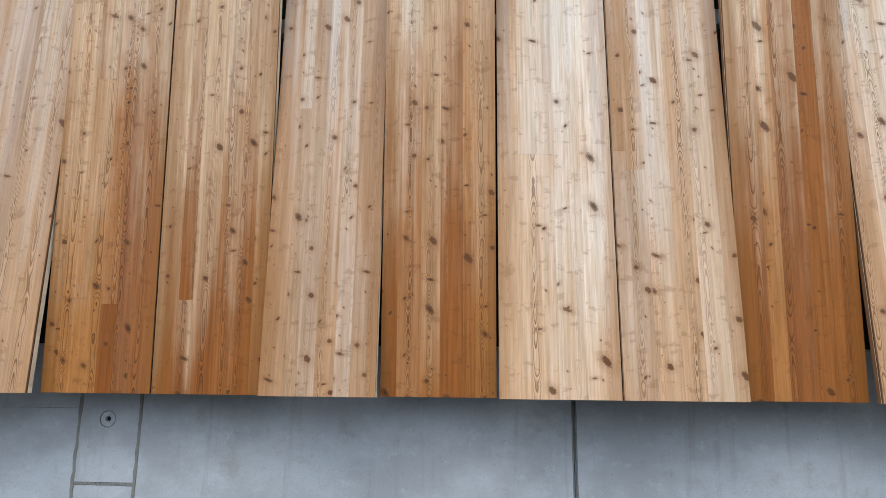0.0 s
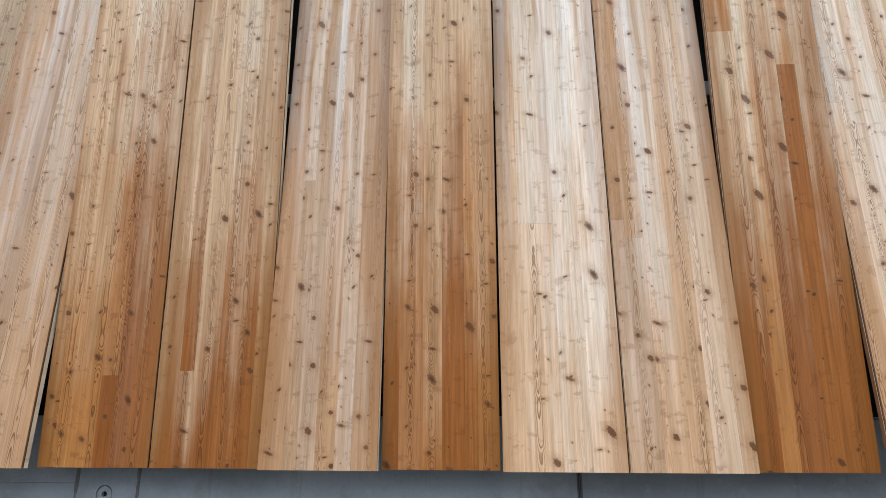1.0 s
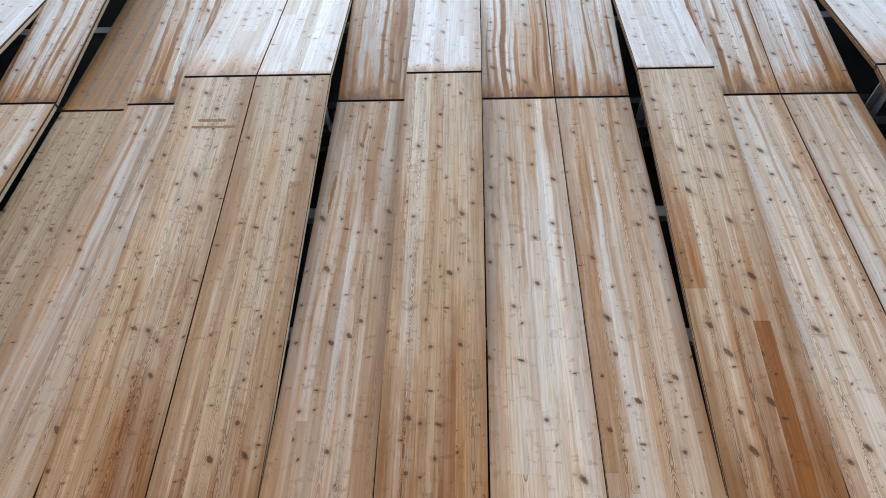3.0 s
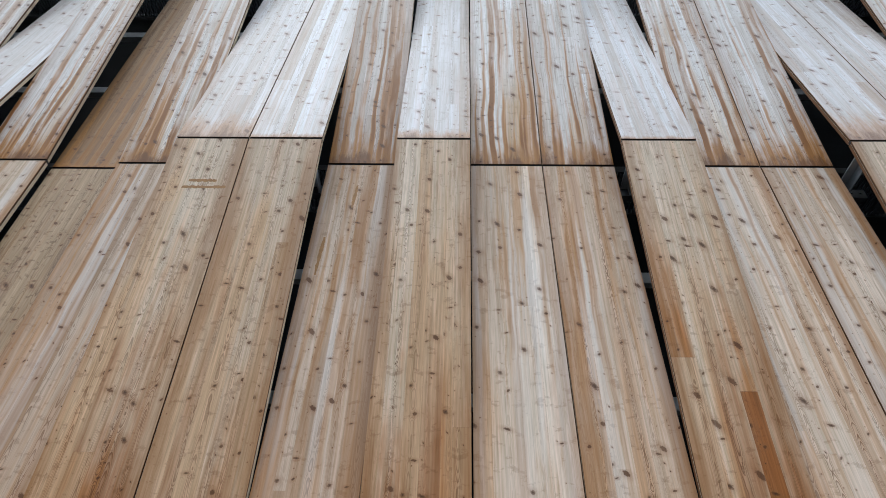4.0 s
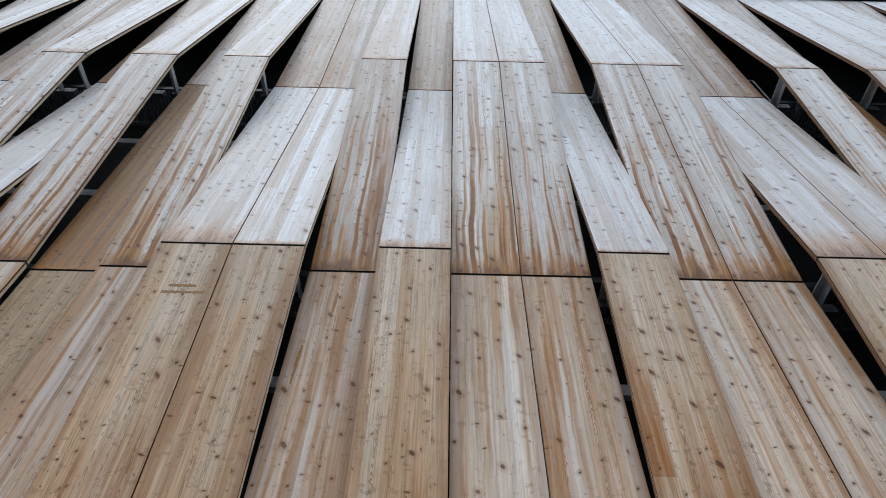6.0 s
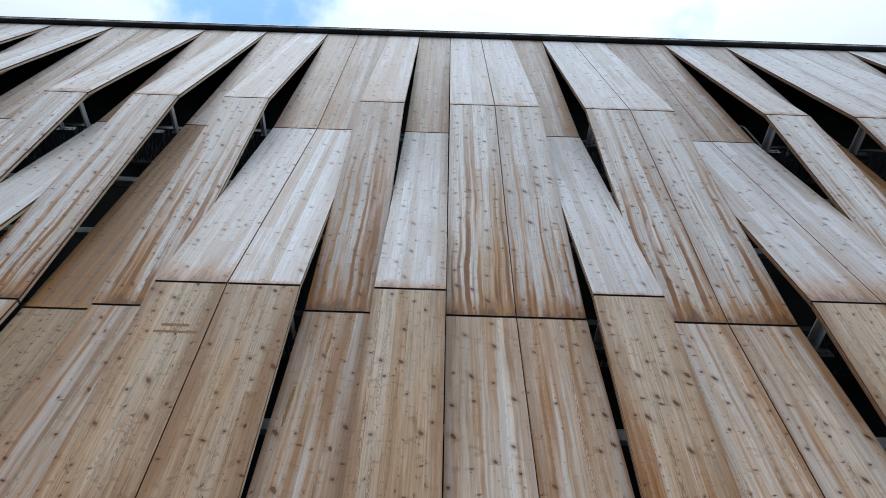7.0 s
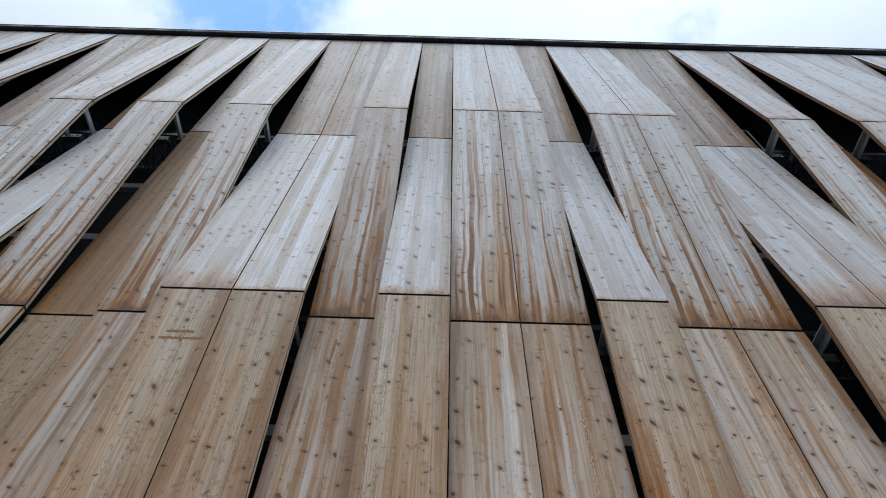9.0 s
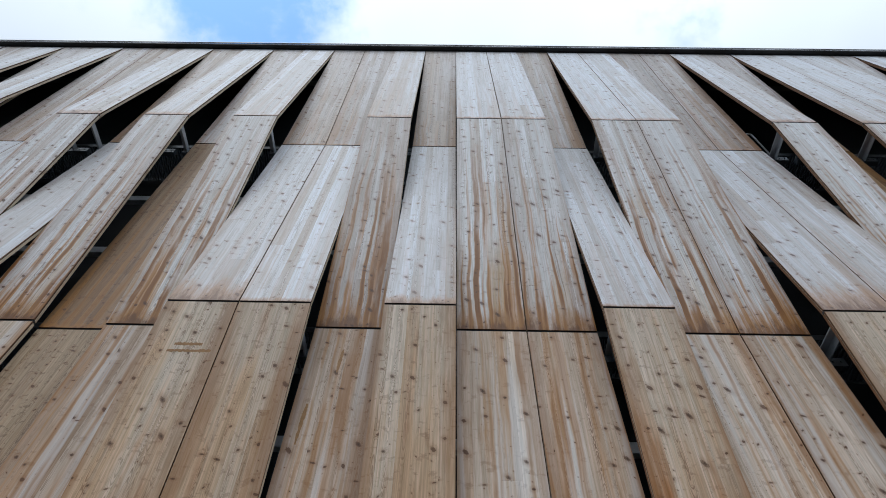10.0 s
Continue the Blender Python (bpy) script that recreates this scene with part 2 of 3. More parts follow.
        col = g.mix(g.mul(g.mul(g.step(run, 0.50, 0.59), fade), streak * 0.95), col, g.mix(0.88, col, (0.46, 0.186, 0.022)))
        col = g.mix(g.mul(g.mul(g.step(run, 0.565, 0.65), fade), streak * 0.9), col, (0.215, 0.076, 0.011))
        thin = g.noise(g.xyz(g.mul(lane, 70.0), g.add(pseed, 9.0), g.mul(z, 0.7)), 1.0, 3.0, 0.6)
        col = g.mix(g.mul(g.mul(g.step(thin, 0.58, 0.68), fade), streak * 0.6), col, (0.22, 0.085, 0.02))
    if rim:
        side = g.add(g.m("ABSOLUTE", px), g.mul(g.sub(g.noise(g.xyz(g.mul(px, 7.0), pseed, g.mul(z, 0.7)), 1.0, 4.0, 0.6), 0.5), 0.30))
        col = g.mix(g.mul(g.step(side, 0.15, 0.25), rim), col, g.mix(0.8, col, (0.25, 0.096, 0.020)))
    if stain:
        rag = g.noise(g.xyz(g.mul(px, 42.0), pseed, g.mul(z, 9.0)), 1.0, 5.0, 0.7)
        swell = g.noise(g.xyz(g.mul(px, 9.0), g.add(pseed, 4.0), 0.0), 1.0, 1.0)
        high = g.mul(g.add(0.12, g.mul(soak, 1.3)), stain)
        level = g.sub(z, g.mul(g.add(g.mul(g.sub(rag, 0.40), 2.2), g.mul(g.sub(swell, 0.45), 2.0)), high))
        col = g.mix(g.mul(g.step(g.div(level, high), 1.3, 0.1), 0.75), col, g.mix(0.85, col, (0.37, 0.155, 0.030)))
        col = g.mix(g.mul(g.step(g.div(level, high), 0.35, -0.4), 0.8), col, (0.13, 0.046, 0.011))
    col = g.mix(g.mul(halo, 0.5), col, g.mix(0.6, col, (0.24, 0.095, 0.03)))
    col = g.mix(g.mul(dark, 0.92), col, g.mix(b_knot, (0.14, 0.048, 0.013), (0.048, 0.016, 0.005)))
    col = g.mix(g.mul(heart, 0.65), col, (0.04, 0.015, 0.006))
    height = g.add(g.mul(late, 0.5), g.add(g.mul(fibre, 0.6), g.mul(dark, 0.5)))
    return g.finish(col, g.add(0.40, g.mul(fibre, 0.25)), height=height, depth=0.0007, spec=spec)


def plain(name, color, rough=0.6, metal=0.0, vary=0.15, scale=6.0, dirt=None, spec=0.5):
    """A surface with clouding at two scales and a little relief."""
    g = Nodes(name)
    co = g.coord()
    big = g.noise(co, scale, 4.0, 0.6)
    fine = g.noise(co, scale * 22.0, 3.0, 0.6)
    col = g.mix(g.step(big, 0.3, 0.7, 0.0, vary * 2.0), color, tuple(c * 0.72 for c in color))
    col = g.mix(g.step(fine, 0.4, 0.7, 0.0, vary), col, tuple(c * 0.6 for c in color))
    if dirt:
        col = g.mix(g.step(g.noise(co, scale * 0.7, 5.0, 0.7), 0.55, 0.7, 0.0, 0.5), col, dirt)
    return g.finish(col, g.add(rough - 0.08, g.mul(big, 0.16)), metal, fine, 0.0008, spec)


def concrete():
    """Fair-faced concrete: blotches, vertical drip marks, small blowholes."""
    g = Nodes("cast_concrete")
    co = g.coord()
    x, y, z = g.split(co)
    blot = g.noise(g.xyz(g.mul(x, 1.3), 0.0, g.mul(z, 2.0)), 1.0, 6.0, 0.62)
    drip = g.noise(g.xyz(g.mul(x, 16.0), 2.0, g.mul(z, 1.1)), 1.0, 4.0, 0.6)
    fine = g.noise(co, 130.0, 3.0, 0.6)
    col = g.mix(g.step(blot, 0.42, 0.60), (0.415, 0.44, 0.47), (0.325, 0.342, 0.36))
    col = g.mix(g.step(drip, 0.54, 0.70, 0.0, 0.4), col, (0.24, 0.235, 0.22))
    col = g.mix(g.step(g.noise(co, 3.4, 5.0, 0.7), 0.57, 0.68, 0.0, 0.35), col, (0.24, 0.215, 0.17))
    col = g.mix(g.step(fine, 0.45, 0.75, 0.0, 0.25), col, (0.22, 0.225, 0.23))
    col = g.mix(g.step(g.noise(co, 24.0, 6.0, 0.75), 0.52, 0.70, 0.0, 0.35), col, (0.27, 0.27, 0.262))
    col = g.mix(g.step(g.noise(co, 11.0, 6.0, 0.75), 0.54, 0.70, 0.0, 0.35), col, (0.52, 0.55, 0.59))
    v = g.t.nodes.new("ShaderNodeTexVoronoi")
    g.put(v.inputs["Vector"], co)
    v.inputs["Scale"].default_value = 26.0
    a, b, c = g.split(v.outputs["Color"])
    hole = g.mul(g.m("LESS_THAN", v.outputs["Distance"], g.mul(g.m("POWER", b, 2.0), 0.12)), g.m("LESS_THAN", a, 0.34))
    col = g.mix(g.mul(hole, 0.85), col, (0.045, 0.045, 0.045))
    return g.finish(col, 0.72, height=g.sub(g.mul(fine, 0.5), g.mul(hole, 2.0)), depth=0.0015, spec=0.3)


# Tones by lean: weathering, plus some of each slope's skylight put into the colour.
HONEY = larch("honey_larch", ((0.355, 0.124, 0.027), (0.225, 0.066, 0.012), (0.46, 0.195, 0.056)), (0.64, 0.43, 0.26), (-0.28, 0.62), rim=0.7, grey=0.12, flame=(0.24, 0.073, 0.012), ring=(0.14, 0.045, 0.010), power=0.8, aged_shaded=(0.63, 0.515, 0.395, 0.95), curl=0.5, busy=0.95, bands=1.3)
BLOND = larch("blond_larch", ((0.62, 0.41, 0.25), (0.54, 0.315, 0.17), (0.67, 0.485, 0.34)), (0.75, 0.64, 0.53), (0.02, 0.28), streak=0.5, runs_from_top=True, rim=0.6, wash=0.45, grey=0.2, aged_shaded=(0.40, 0.265, 0.155, 0.5), ring=(0.19, 0.08, 0.028), curl=0.5, busy=0.75, bands=1.25)
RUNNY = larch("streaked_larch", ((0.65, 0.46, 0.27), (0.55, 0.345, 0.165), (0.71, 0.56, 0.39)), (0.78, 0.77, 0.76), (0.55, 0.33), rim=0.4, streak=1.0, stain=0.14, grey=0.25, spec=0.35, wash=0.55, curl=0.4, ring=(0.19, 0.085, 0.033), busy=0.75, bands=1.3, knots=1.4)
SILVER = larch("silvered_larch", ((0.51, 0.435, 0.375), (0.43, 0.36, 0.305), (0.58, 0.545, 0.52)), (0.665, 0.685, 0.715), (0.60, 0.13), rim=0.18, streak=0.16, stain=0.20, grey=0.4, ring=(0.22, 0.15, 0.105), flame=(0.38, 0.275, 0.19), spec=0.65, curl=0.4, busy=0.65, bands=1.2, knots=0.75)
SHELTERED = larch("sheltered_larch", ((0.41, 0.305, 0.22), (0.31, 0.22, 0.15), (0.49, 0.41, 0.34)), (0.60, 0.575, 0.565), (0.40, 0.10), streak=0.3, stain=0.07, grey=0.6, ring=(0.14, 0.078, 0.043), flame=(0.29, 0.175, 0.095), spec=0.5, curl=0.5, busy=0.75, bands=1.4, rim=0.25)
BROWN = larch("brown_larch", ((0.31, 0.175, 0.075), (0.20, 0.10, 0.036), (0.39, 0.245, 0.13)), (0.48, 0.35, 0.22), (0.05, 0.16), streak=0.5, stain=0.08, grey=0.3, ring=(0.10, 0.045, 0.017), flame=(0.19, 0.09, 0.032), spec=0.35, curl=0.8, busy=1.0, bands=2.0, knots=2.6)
BROWN_EDGE = plain("brown_larch_edge", (0.22, 0.10, 0.04), 0.7, vary=0.5, scale=8.0)
# dark core layer; on plank ends this colour holds the joint's shade
END_GRAIN_AND_SHADE = plain("dark_end_grain_and_shade", (0.055, 0.03, 0.018), 0.8, vary=0.4, scale=12.0)
RAW_EDGE = plain("pale_raw_wood", (0.80, 0.66, 0.48), 0.7, vary=0.3, scale=9.0, dirt=(0.26, 0.13, 0.05))
SCUFF = plain("rust_brown_scuff", (0.38, 0.19, 0.065), 0.7, vary=0.5, scale=30.0)
CONCRETE = concrete()
GROUT = plain("rough_grout", (0.22, 0.215, 0.195), 0.9, vary=0.4, scale=30.0)
MEMBRANE = plain("black_membrane", (0.020, 0.026, 0.033), 0.75, vary=0.3, scale=1.5, spec=0.2)
STEEL = plain("galvanised_steel", (0.52, 0.56, 0.60), 0.45, 0.2, vary=0.25, scale=8.0)
DARK_STEEL = plain("dark_grating_steel", (0.10, 0.12, 0.135), 0.55, 0.3, vary=0.25, scale=8.0)
COPING = plain("dark_brown_metal", (0.022, 0.021, 0.022), 0.45, 0.2, vary=0.2, scale=2.0)
COPING_EDGE = plain("weathered_flashing", (0.42, 0.42, 0.42), 0.5, 0.4, vary=0.2, scale=4.0)
ROOFING = plain("grey_roofing", (0.16, 0.16, 0.16), 0.85, vary=0.25, scale=1.5)
ASPHALT = plain("dark_asphalt", (0.055, 0.055, 0.054), 0.9, vary=0.35, scale=2.0)
RENDER_WALL = plain("grey_render", (0.30, 0.30, 0.29), 0.85, vary=0.2, scale=1.2)


# ---------------------------------------------------------------- building blocks
def part(name, bm, material, parent=None, label=""):
    me = bpy.data.meshes.new(name)
    bm.normal_update()
    bm.to_mesh(me)
    bm.free()
    me.materials.append(material)
    ob = new(name, me)
    if parent is not None:
        ob.parent = parent
    if label:
        ob["label"] = label
    return ob


def box_into(bm, x0, x1, y0, y1, z0, z1, bevel=0.0):
    """A box; bevel chamfers the four edges of the face at y0."""
    vs = []
    rings = [(y1, 0.0), (y0, 0.0)] if not bevel else [(y1, 0.0), (y0 + bevel, 0.0), (y0, bevel)]
    for yy, i in rings:
        vs.append([bm.verts.new(c) for c in ((x0 + i, yy, z0 + i), (x1 - i, yy, z0 + i), (x1 - i, yy, z1 - i), (x0 + i, yy, z1 - i))])
    bm.faces.new(vs[0][::-1])
    bm.faces.new(vs[-1])
    for a, b in zip(vs, vs[1:]):
        for k in range(4):
            bm.faces.new((a[k], a[(k + 1) % 4], b[(k + 1) % 4], b[k]))
    bmesh.ops.recalc_face_normals(bm, faces=bm.faces)


def box(x0, x1, y0, y1, z0, z1, bevel=0.0):
    bm = bmesh.new()
    box_into(bm, x0, x1, y0, y1, z0, z1, bevel)
    return bm


# ---------------------------------------------------------------- plan of the facade
PITCH, EDGE0 = 0.5, 0.4                 # panel module; x of the joint numbered 0
Z = (1.40, 4.983, 8.215, 11.99)         # heights of the folds
FIRST, LAST = -21, 19                   # first and last strip
OUT = (2.376, 2.25, 2.25, 2.67)         # a strip's distance at the folds, where it stands out ...
IN = (2.458, 2.48, 2.60, 2.67)          # ... and where it stands back
BACK = 3.30                             # the dark wall behind
# strips that stand out at the second fold; they fold in at the first
FORWARD = {-20, -18, -17, -15, -13, -10, -8, -6, -3, -1, 0, 2, 3, 6, 8, 9, 10, 12, 13, 15, 17, 18}
STAY_IN = {-7, 7}                       # strips that stay back at all folds


def depth(strip, node):
    if strip in STAY_IN:
        return (2.46, 2.53, 2.60, 2.67)[node]
    if strip == -8 and node == 1:
        return 2.455
    forward = strip in FORWARD
    if node in (0, 2):
        return OUT[node] if forward else IN[node]
    return (IN[node] if forward else OUT[node])


# ---------------------------------------------------------------- ground and building shell
g = bmesh.new()
bmesh.ops.create_grid(g, x_segments=8, y_segments=8, size=900)
ground = part("ground", g, ASPHALT)
tagged(ground, "dark asphalt ground in front of the building", "ground", kind="structure")

X_L, X_R = EDGE0 + PITCH * FIRST, EDGE0 + PITCH * (LAST + 1)
back_wall = part("wall_back", box(X_L, X_R, BACK, BACK + 0.25, 1.62, Z[3] + 0.05), MEMBRANE)
tagged(back_wall, "black membrane wall behind the timber cladding", "wall", kind="structure")
for nm, xa, xb in (("wall_west", X_L - 0.2, X_L), ("wall_east", X_R, X_R + 0.2)):
    tagged(part(nm, box(xa, xb, 2.72, 14.0, 0.0, Z[3]), RENDER_WALL), "plain grey end wall of the building", "wall", kind="structure")
tagged(part("wall_north", box(X_L - 0.2, X_R + 0.2, 14.0, 14.25, 0.0, Z[3]), RENDER_WALL), "plain grey rear wall of the building", "wall", kind="structure")
tagged(part("roof", box(X_L - 0.2, X_R + 0.2, 2.95, 14.25, Z[3] + 0.06, Z[3] + 0.22), ROOFING), "flat grey roof of the building", "roof", kind="structure")

# Roof edge: a dark metal coping with a lighter drip edge
cop = bmesh.new()
prof = [(2.60, 0.0), (2.60, 0.048), (2.62, 0.068), (3.20, 0.13), (3.20, 0.0)]
loops = []
for xx in (X_L - 0.25, X_R + 0.25):
    loops.append([cop.verts.new((xx, yy, Z[3] + 0.02 + zz)) for yy, zz in prof])
for k in range(len(prof)):
    cop.faces.new((loops[0][k], loops[0][(k + 1) % 5], loops[1][(k + 1) % 5], loops[1][k]))
cop.faces.new(loops[0]), cop.faces.new(loops[1][::-1])
bmesh.ops.recalc_face_normals(cop, faces=cop.faces)
coping = tagged(part("roof_coping", cop, COPING), "dark metal coping along the roof edge", "coping", kind="structure")
part("drip_edge", box(X_L - 0.25, X_R + 0.25, 2.583, 2.597, Z[3] + 0.066, Z[3] + 0.092), COPING_EDGE, coping, "lighter worn metal drip edge")

# Concrete plinth: cast panels with open joints
CON = 2.64
J1, J2, J3 = -2.020, -1.732, 0.2385      # vertical joints
HJ = 0.993                              # level joint between the first two
plinth = part("wall_plinth", box(X_L, X_R, CON + 0.02, CON + 0.45, 0.0, 1.62), CONCRETE)
tagged(plinth, "blue-grey fair-faced concrete plinth wall with cast joints", "wall", kind="structure")
GAP = 0.006
xs = [X_L, -6.2, -4.2, J1, J2, J3, 2.25, 4.25, 6.25, X_R]
for k in range(len(xs) - 1):
    a, b = xs[k] + GAP, xs[k + 1] - GAP
    if k == 3:
        part("concrete_panel", box(a, b, CON, CON + 0.02, 0.01, HJ - 0.007, 0.003), CONCRETE, plinth)
    elif k == 2:
        part("concrete_panel", box(a, b, CON, CON + 0.02, 0.01, 1.3235, 0.0006), CONCRETE, plinth)
        part("concrete_panel", box(a, b, CON + 0.0008, CON + 0.02, 1.3245, 1.61, 0.0006), CONCRETE, plinth)
    else:
        part("concrete_panel", box(a, b, CON, CON + 0.02, 0.01, 1.61, 0.003), CONCRETE, plinth)


def holed_panel(x0, x1, z0, z1, cx, cz, r, deep):
    """A cast panel with a round tie hole."""
    bm = bmesh.new()
    n = 40
    ang = sorted([2 * math.pi * k / n for k in range(n)] + [math.atan2(zz - cz, xx - cx) % (2 * math.pi) for xx in (x0, x1) for zz in (z0, z1)])
    rim, edge, inner = [], [], []
    for a in ang:
        c, s = math.cos(a), math.sin(a)
        k = min([(x1 - cx) / c if c > 1e-6 else (x0 - cx) / c if c < -1e-6 else 1e9, (z1 - cz) / s if s > 1e-6 else (z0 - cz) / s if s < -1e-6 else 1e9])
        edge.append(bm.verts.new((cx + c * k, CON, cz + s * k)))
        rim.append(bm.verts.new((cx + c * r, CON, cz + s * r)))
        inner.append(bm.verts.new((cx + c * r, CON + deep, cz + s * r)))
    m = len(ang)
    for k in range(m):
        j = (k + 1) % m
        bm.faces.new((edge[k], edge[j], rim[j], rim[k]))
        bm.faces.new((rim[k], rim[j], inner[j], inner[k]))
    bmesh.ops.recalc_face_normals(bm, faces=bm.faces)
    return bm


HX, HZ = -1.885, 1.277
part("concrete_panel", holed_panel(J1 + GAP, J2 - GAP, HJ + 0.007, 1.61, HX, HZ, 0.0385, 0.018), CONCRETE, plinth)


def lathe_y(prof, cx, cz, n=32):
    """A body turned about the y axis from (radius, y) pairs."""
    bm = bmesh.new()
    rings = [[bm.verts.new((cx + r * math.cos(2 * math.pi * k / n), yy, cz + r * math.sin(2 * math.pi * k / n))) for k in range(n)] for r, yy in prof]
    for a, b in zip(rings, rings[1:]):
        for k in range(n):
            bm.faces.new((a[k], a[(k + 1) % n], b[(k + 1) % n], b[k]))
    bmesh.ops.recalc_face_normals(bm, faces=bm.faces)
    return bm


part("tie_hole_plug", lathe_y([(0.0352, CON + 0.02), (0.0352, CON + 0.002), (0.034, CON + 0.001), (0.0135, CON + 0.0015), (0.012, CON + 0.004), (0.0115, CON + 0.0195)], HX, HZ), CONCRETE, plinth, "round concrete plug with a dark tie hole")


# black disc in place of the shade at the bottom of the hole
part("tie_hole_shade", lathe_y([(0.0, CON + 0.0185), (0.0118, CON + 0.0185), (0.0118, CON + 0.0165), (0.0, CON + 0.0165)], HX, HZ, 20), MEMBRANE, plinth, "black disc standing in for the shade in the tie hole")


# ragged grout lines standing in the joints
def grout(x, z0, z1, w, seed):
    rr = random.Random(seed)
    bm = bmesh.new()
    n = 60
    prev = None
    for k in range(n + 1):
        zz = z0 + (z1 - z0) * k / n
        l, r_ = x - w * rr.uniform(0.25, 0.65), x + w * rr.uniform(0.25, 0.65)
        yy = CON - rr.uniform(0.0, 0.002)
        row = [bm.verts.new((l, CON + 0.015, zz)), bm.verts.new((l, yy, zz)), bm.verts.new((r_, yy, zz)), bm.verts.new((r_, CON + 0.015, zz))]
        if prev:
            for j in range(3):
                bm.faces.new((prev[j], prev[j + 1], row[j + 1], row[j]))
        prev = row
    bmesh.ops.recalc_face_normals(bm, faces=bm.faces)
    return bm


for k, xx in enumerate((J1, J2)):
    part("grout_line", grout(xx, 0.01, 1.6, 0.017, k), GROUT, plinth)
for k, dx in enumerate((-0.0095, 0.0, 0.0095)):
    part("grout_line", grout(J3 + dx, 0.01, 1.6, 0.0035, 10 + k), GROUT, plinth)
level = grout(0.0, J1 + GAP, J2 - GAP, 0.012, 5)
bmesh.ops.transform(level, matrix=Matrix(((0, 0, 1, 0), (0, 1, 0, 0), (1, 0, 0, HJ), (0, 0, 0, 1))), verts=level.verts)
bmesh.ops.recalc_face_normals(level, faces=level.faces)
part("grout_line", level, GROUT, plinth)


# ---------------------------------------------------------------- steel behind the cladding
def rail(z, y, h=0.09, d=0.06):
    """A level channel rail: web and two flanges."""
    bm = box(X_L + 0.02, X_R - 0.02, y, y + 0.006, z, z + h)
    box_into(bm, X_L + 0.02, X_R - 0.02, y + 0.006, y + d, z, z + 0.006)
    box_into(bm, X_L + 0.02, X_R - 0.02, y + 0.006, y + d, z + h - 0.006, z + h)
    return tagged(part("support_rail", bm, STEEL), "level galvanised steel rail behind the timber panels", "rail", "support rails")


for node in (1, 2):
    rail(Z[node] - 0.62, 3.0)
    rail(Z[node] - 1.55, 3.05)

# maintenance gratings at the folds: bearing bars between two edge angles
for node in (1, 2):
    z0 = Z[node] + 0.30
    walkway = tagged(new("grating_walkway"), "dark steel grating walkway behind the panels", "walkway", "grating walkways")
    walkway.location = (0, 2.80, z0)
    part("edge_angle", box(X_L + 0.05, X_R - 0.05, 0.0, 0.008, 0.0, 0.06), DARK_STEEL, walkway)
    part("edge_angle", box(X_L + 0.05, X_R - 0.05, 0.46, 0.468, 0.0, 0.06), DARK_STEEL, walkway)
    bars = bmesh.new()
    k = X_L + 0.06
    while k < X_R - 0.06:
        vs = [bars.verts.new(c) for c in ((k, 0.008, 0.015), (k + 0.005, 0.008, 0.015), (k + 0.005, 0.46, 0.015), (k, 0.46, 0.015), (k, 0.008, 0.045), (k + 0.005, 0.008, 0.045), (k + 0.005, 0.46, 0.045), (k, 0.46, 0.045))]
        for f in ((3, 2, 1, 0), (4, 5, 6, 7), (0, 1, 5, 4), (1, 2, 6, 5), (2, 3, 7, 6), (3, 0, 4, 7)):
            bars.faces.new([vs[i] for i in f])
        k += 0.034
    tagged(part("bar_grid", bars, DARK_STEEL, walkway), kind="stuff")


def bracket():
    """A hanging flat with a foot: carries the panel joint from the walkway."""
    ob = tagged(new("panel_bracket"), "grey galvanised steel bracket carrying the panel joint", "bracket", "panel brackets")
    part("foot", box(-0.03, 0.17, 0.0, 0.055, -0.112, -0.032), DARK_STEEL, ob)
    arm = box(-0.03, 0.03, -0.36, 0.0, -0.040, -0.032)
    box_into(arm, 0.022, 0.030, -0.36, 0.0, -0.105, -0.0405)
    part("arm", arm, STEEL, ob)
    for xx in (0.075, 0.135):
        part("bolt", lathe_y([(0.0, -0.008), (0.008, -0.008), (0.008, 0.0)], xx, -0.072, 6), DARK_STEEL, ob)
    return ob


first = None
for node in (1, 2):
    for e in range(FIRST + 1, LAST + 1):
        a, b = depth(e - 1, node), depth(e, node)
        if abs(a - b) < 0.1:
            continue
        xx = EDGE0 + PITCH * e + (-0.10 if a < b else 0.10)
        m = pose(xx, 2.66, Z[node])
        if first is None:
            first = bracket()
            first.matrix_basis = m
        else:
            copy_thing(first, m)

# a lifting eye on the wall beside one of the openings
eye = bmesh.new()
n, mseg = 20, 8
loops = []
for k in range(n + 1):
    a = math.pi * k / n
    c = Vector((0.036 * math.cos(a), 0, 0.036 * math.sin(a)))
    loops.append([eye.verts.new(c + (c.normalized() * math.cos(2 * math.pi * j / mseg) + Vector((0, 1, 0)) * math.sin(2 * math.pi * j / mseg)) * 0.011) for j in range(mseg)])
for side in (0.036, -0.036):
    ring = [eye.verts.new((side + math.copysign(math.cos(2 * math.pi * j / mseg), side) * math.copysign(1, side) * math.copysign(0.011, side), 0.011 * math.sin(2 * math.pi * j / mseg), -0.53)) for j in range(mseg)]
    loops.insert(0, ring) if side > 0 else loops.append(ring)
for a, b in zip(loops, loops[1:]):
    for j in range(mseg):
        eye.faces.new((a[j], a[(j + 1) % mseg], b[(j + 1) % mseg], b[j]))
bmesh.ops.recalc_face_normals(eye, faces=eye.faces)
hook = tagged(part("lifting_eye", eye, STEEL), "bent grey steel lifting eye on the walkway", "hook")
hook.location = (3.625, 2.79, Z[2] + 0.85)


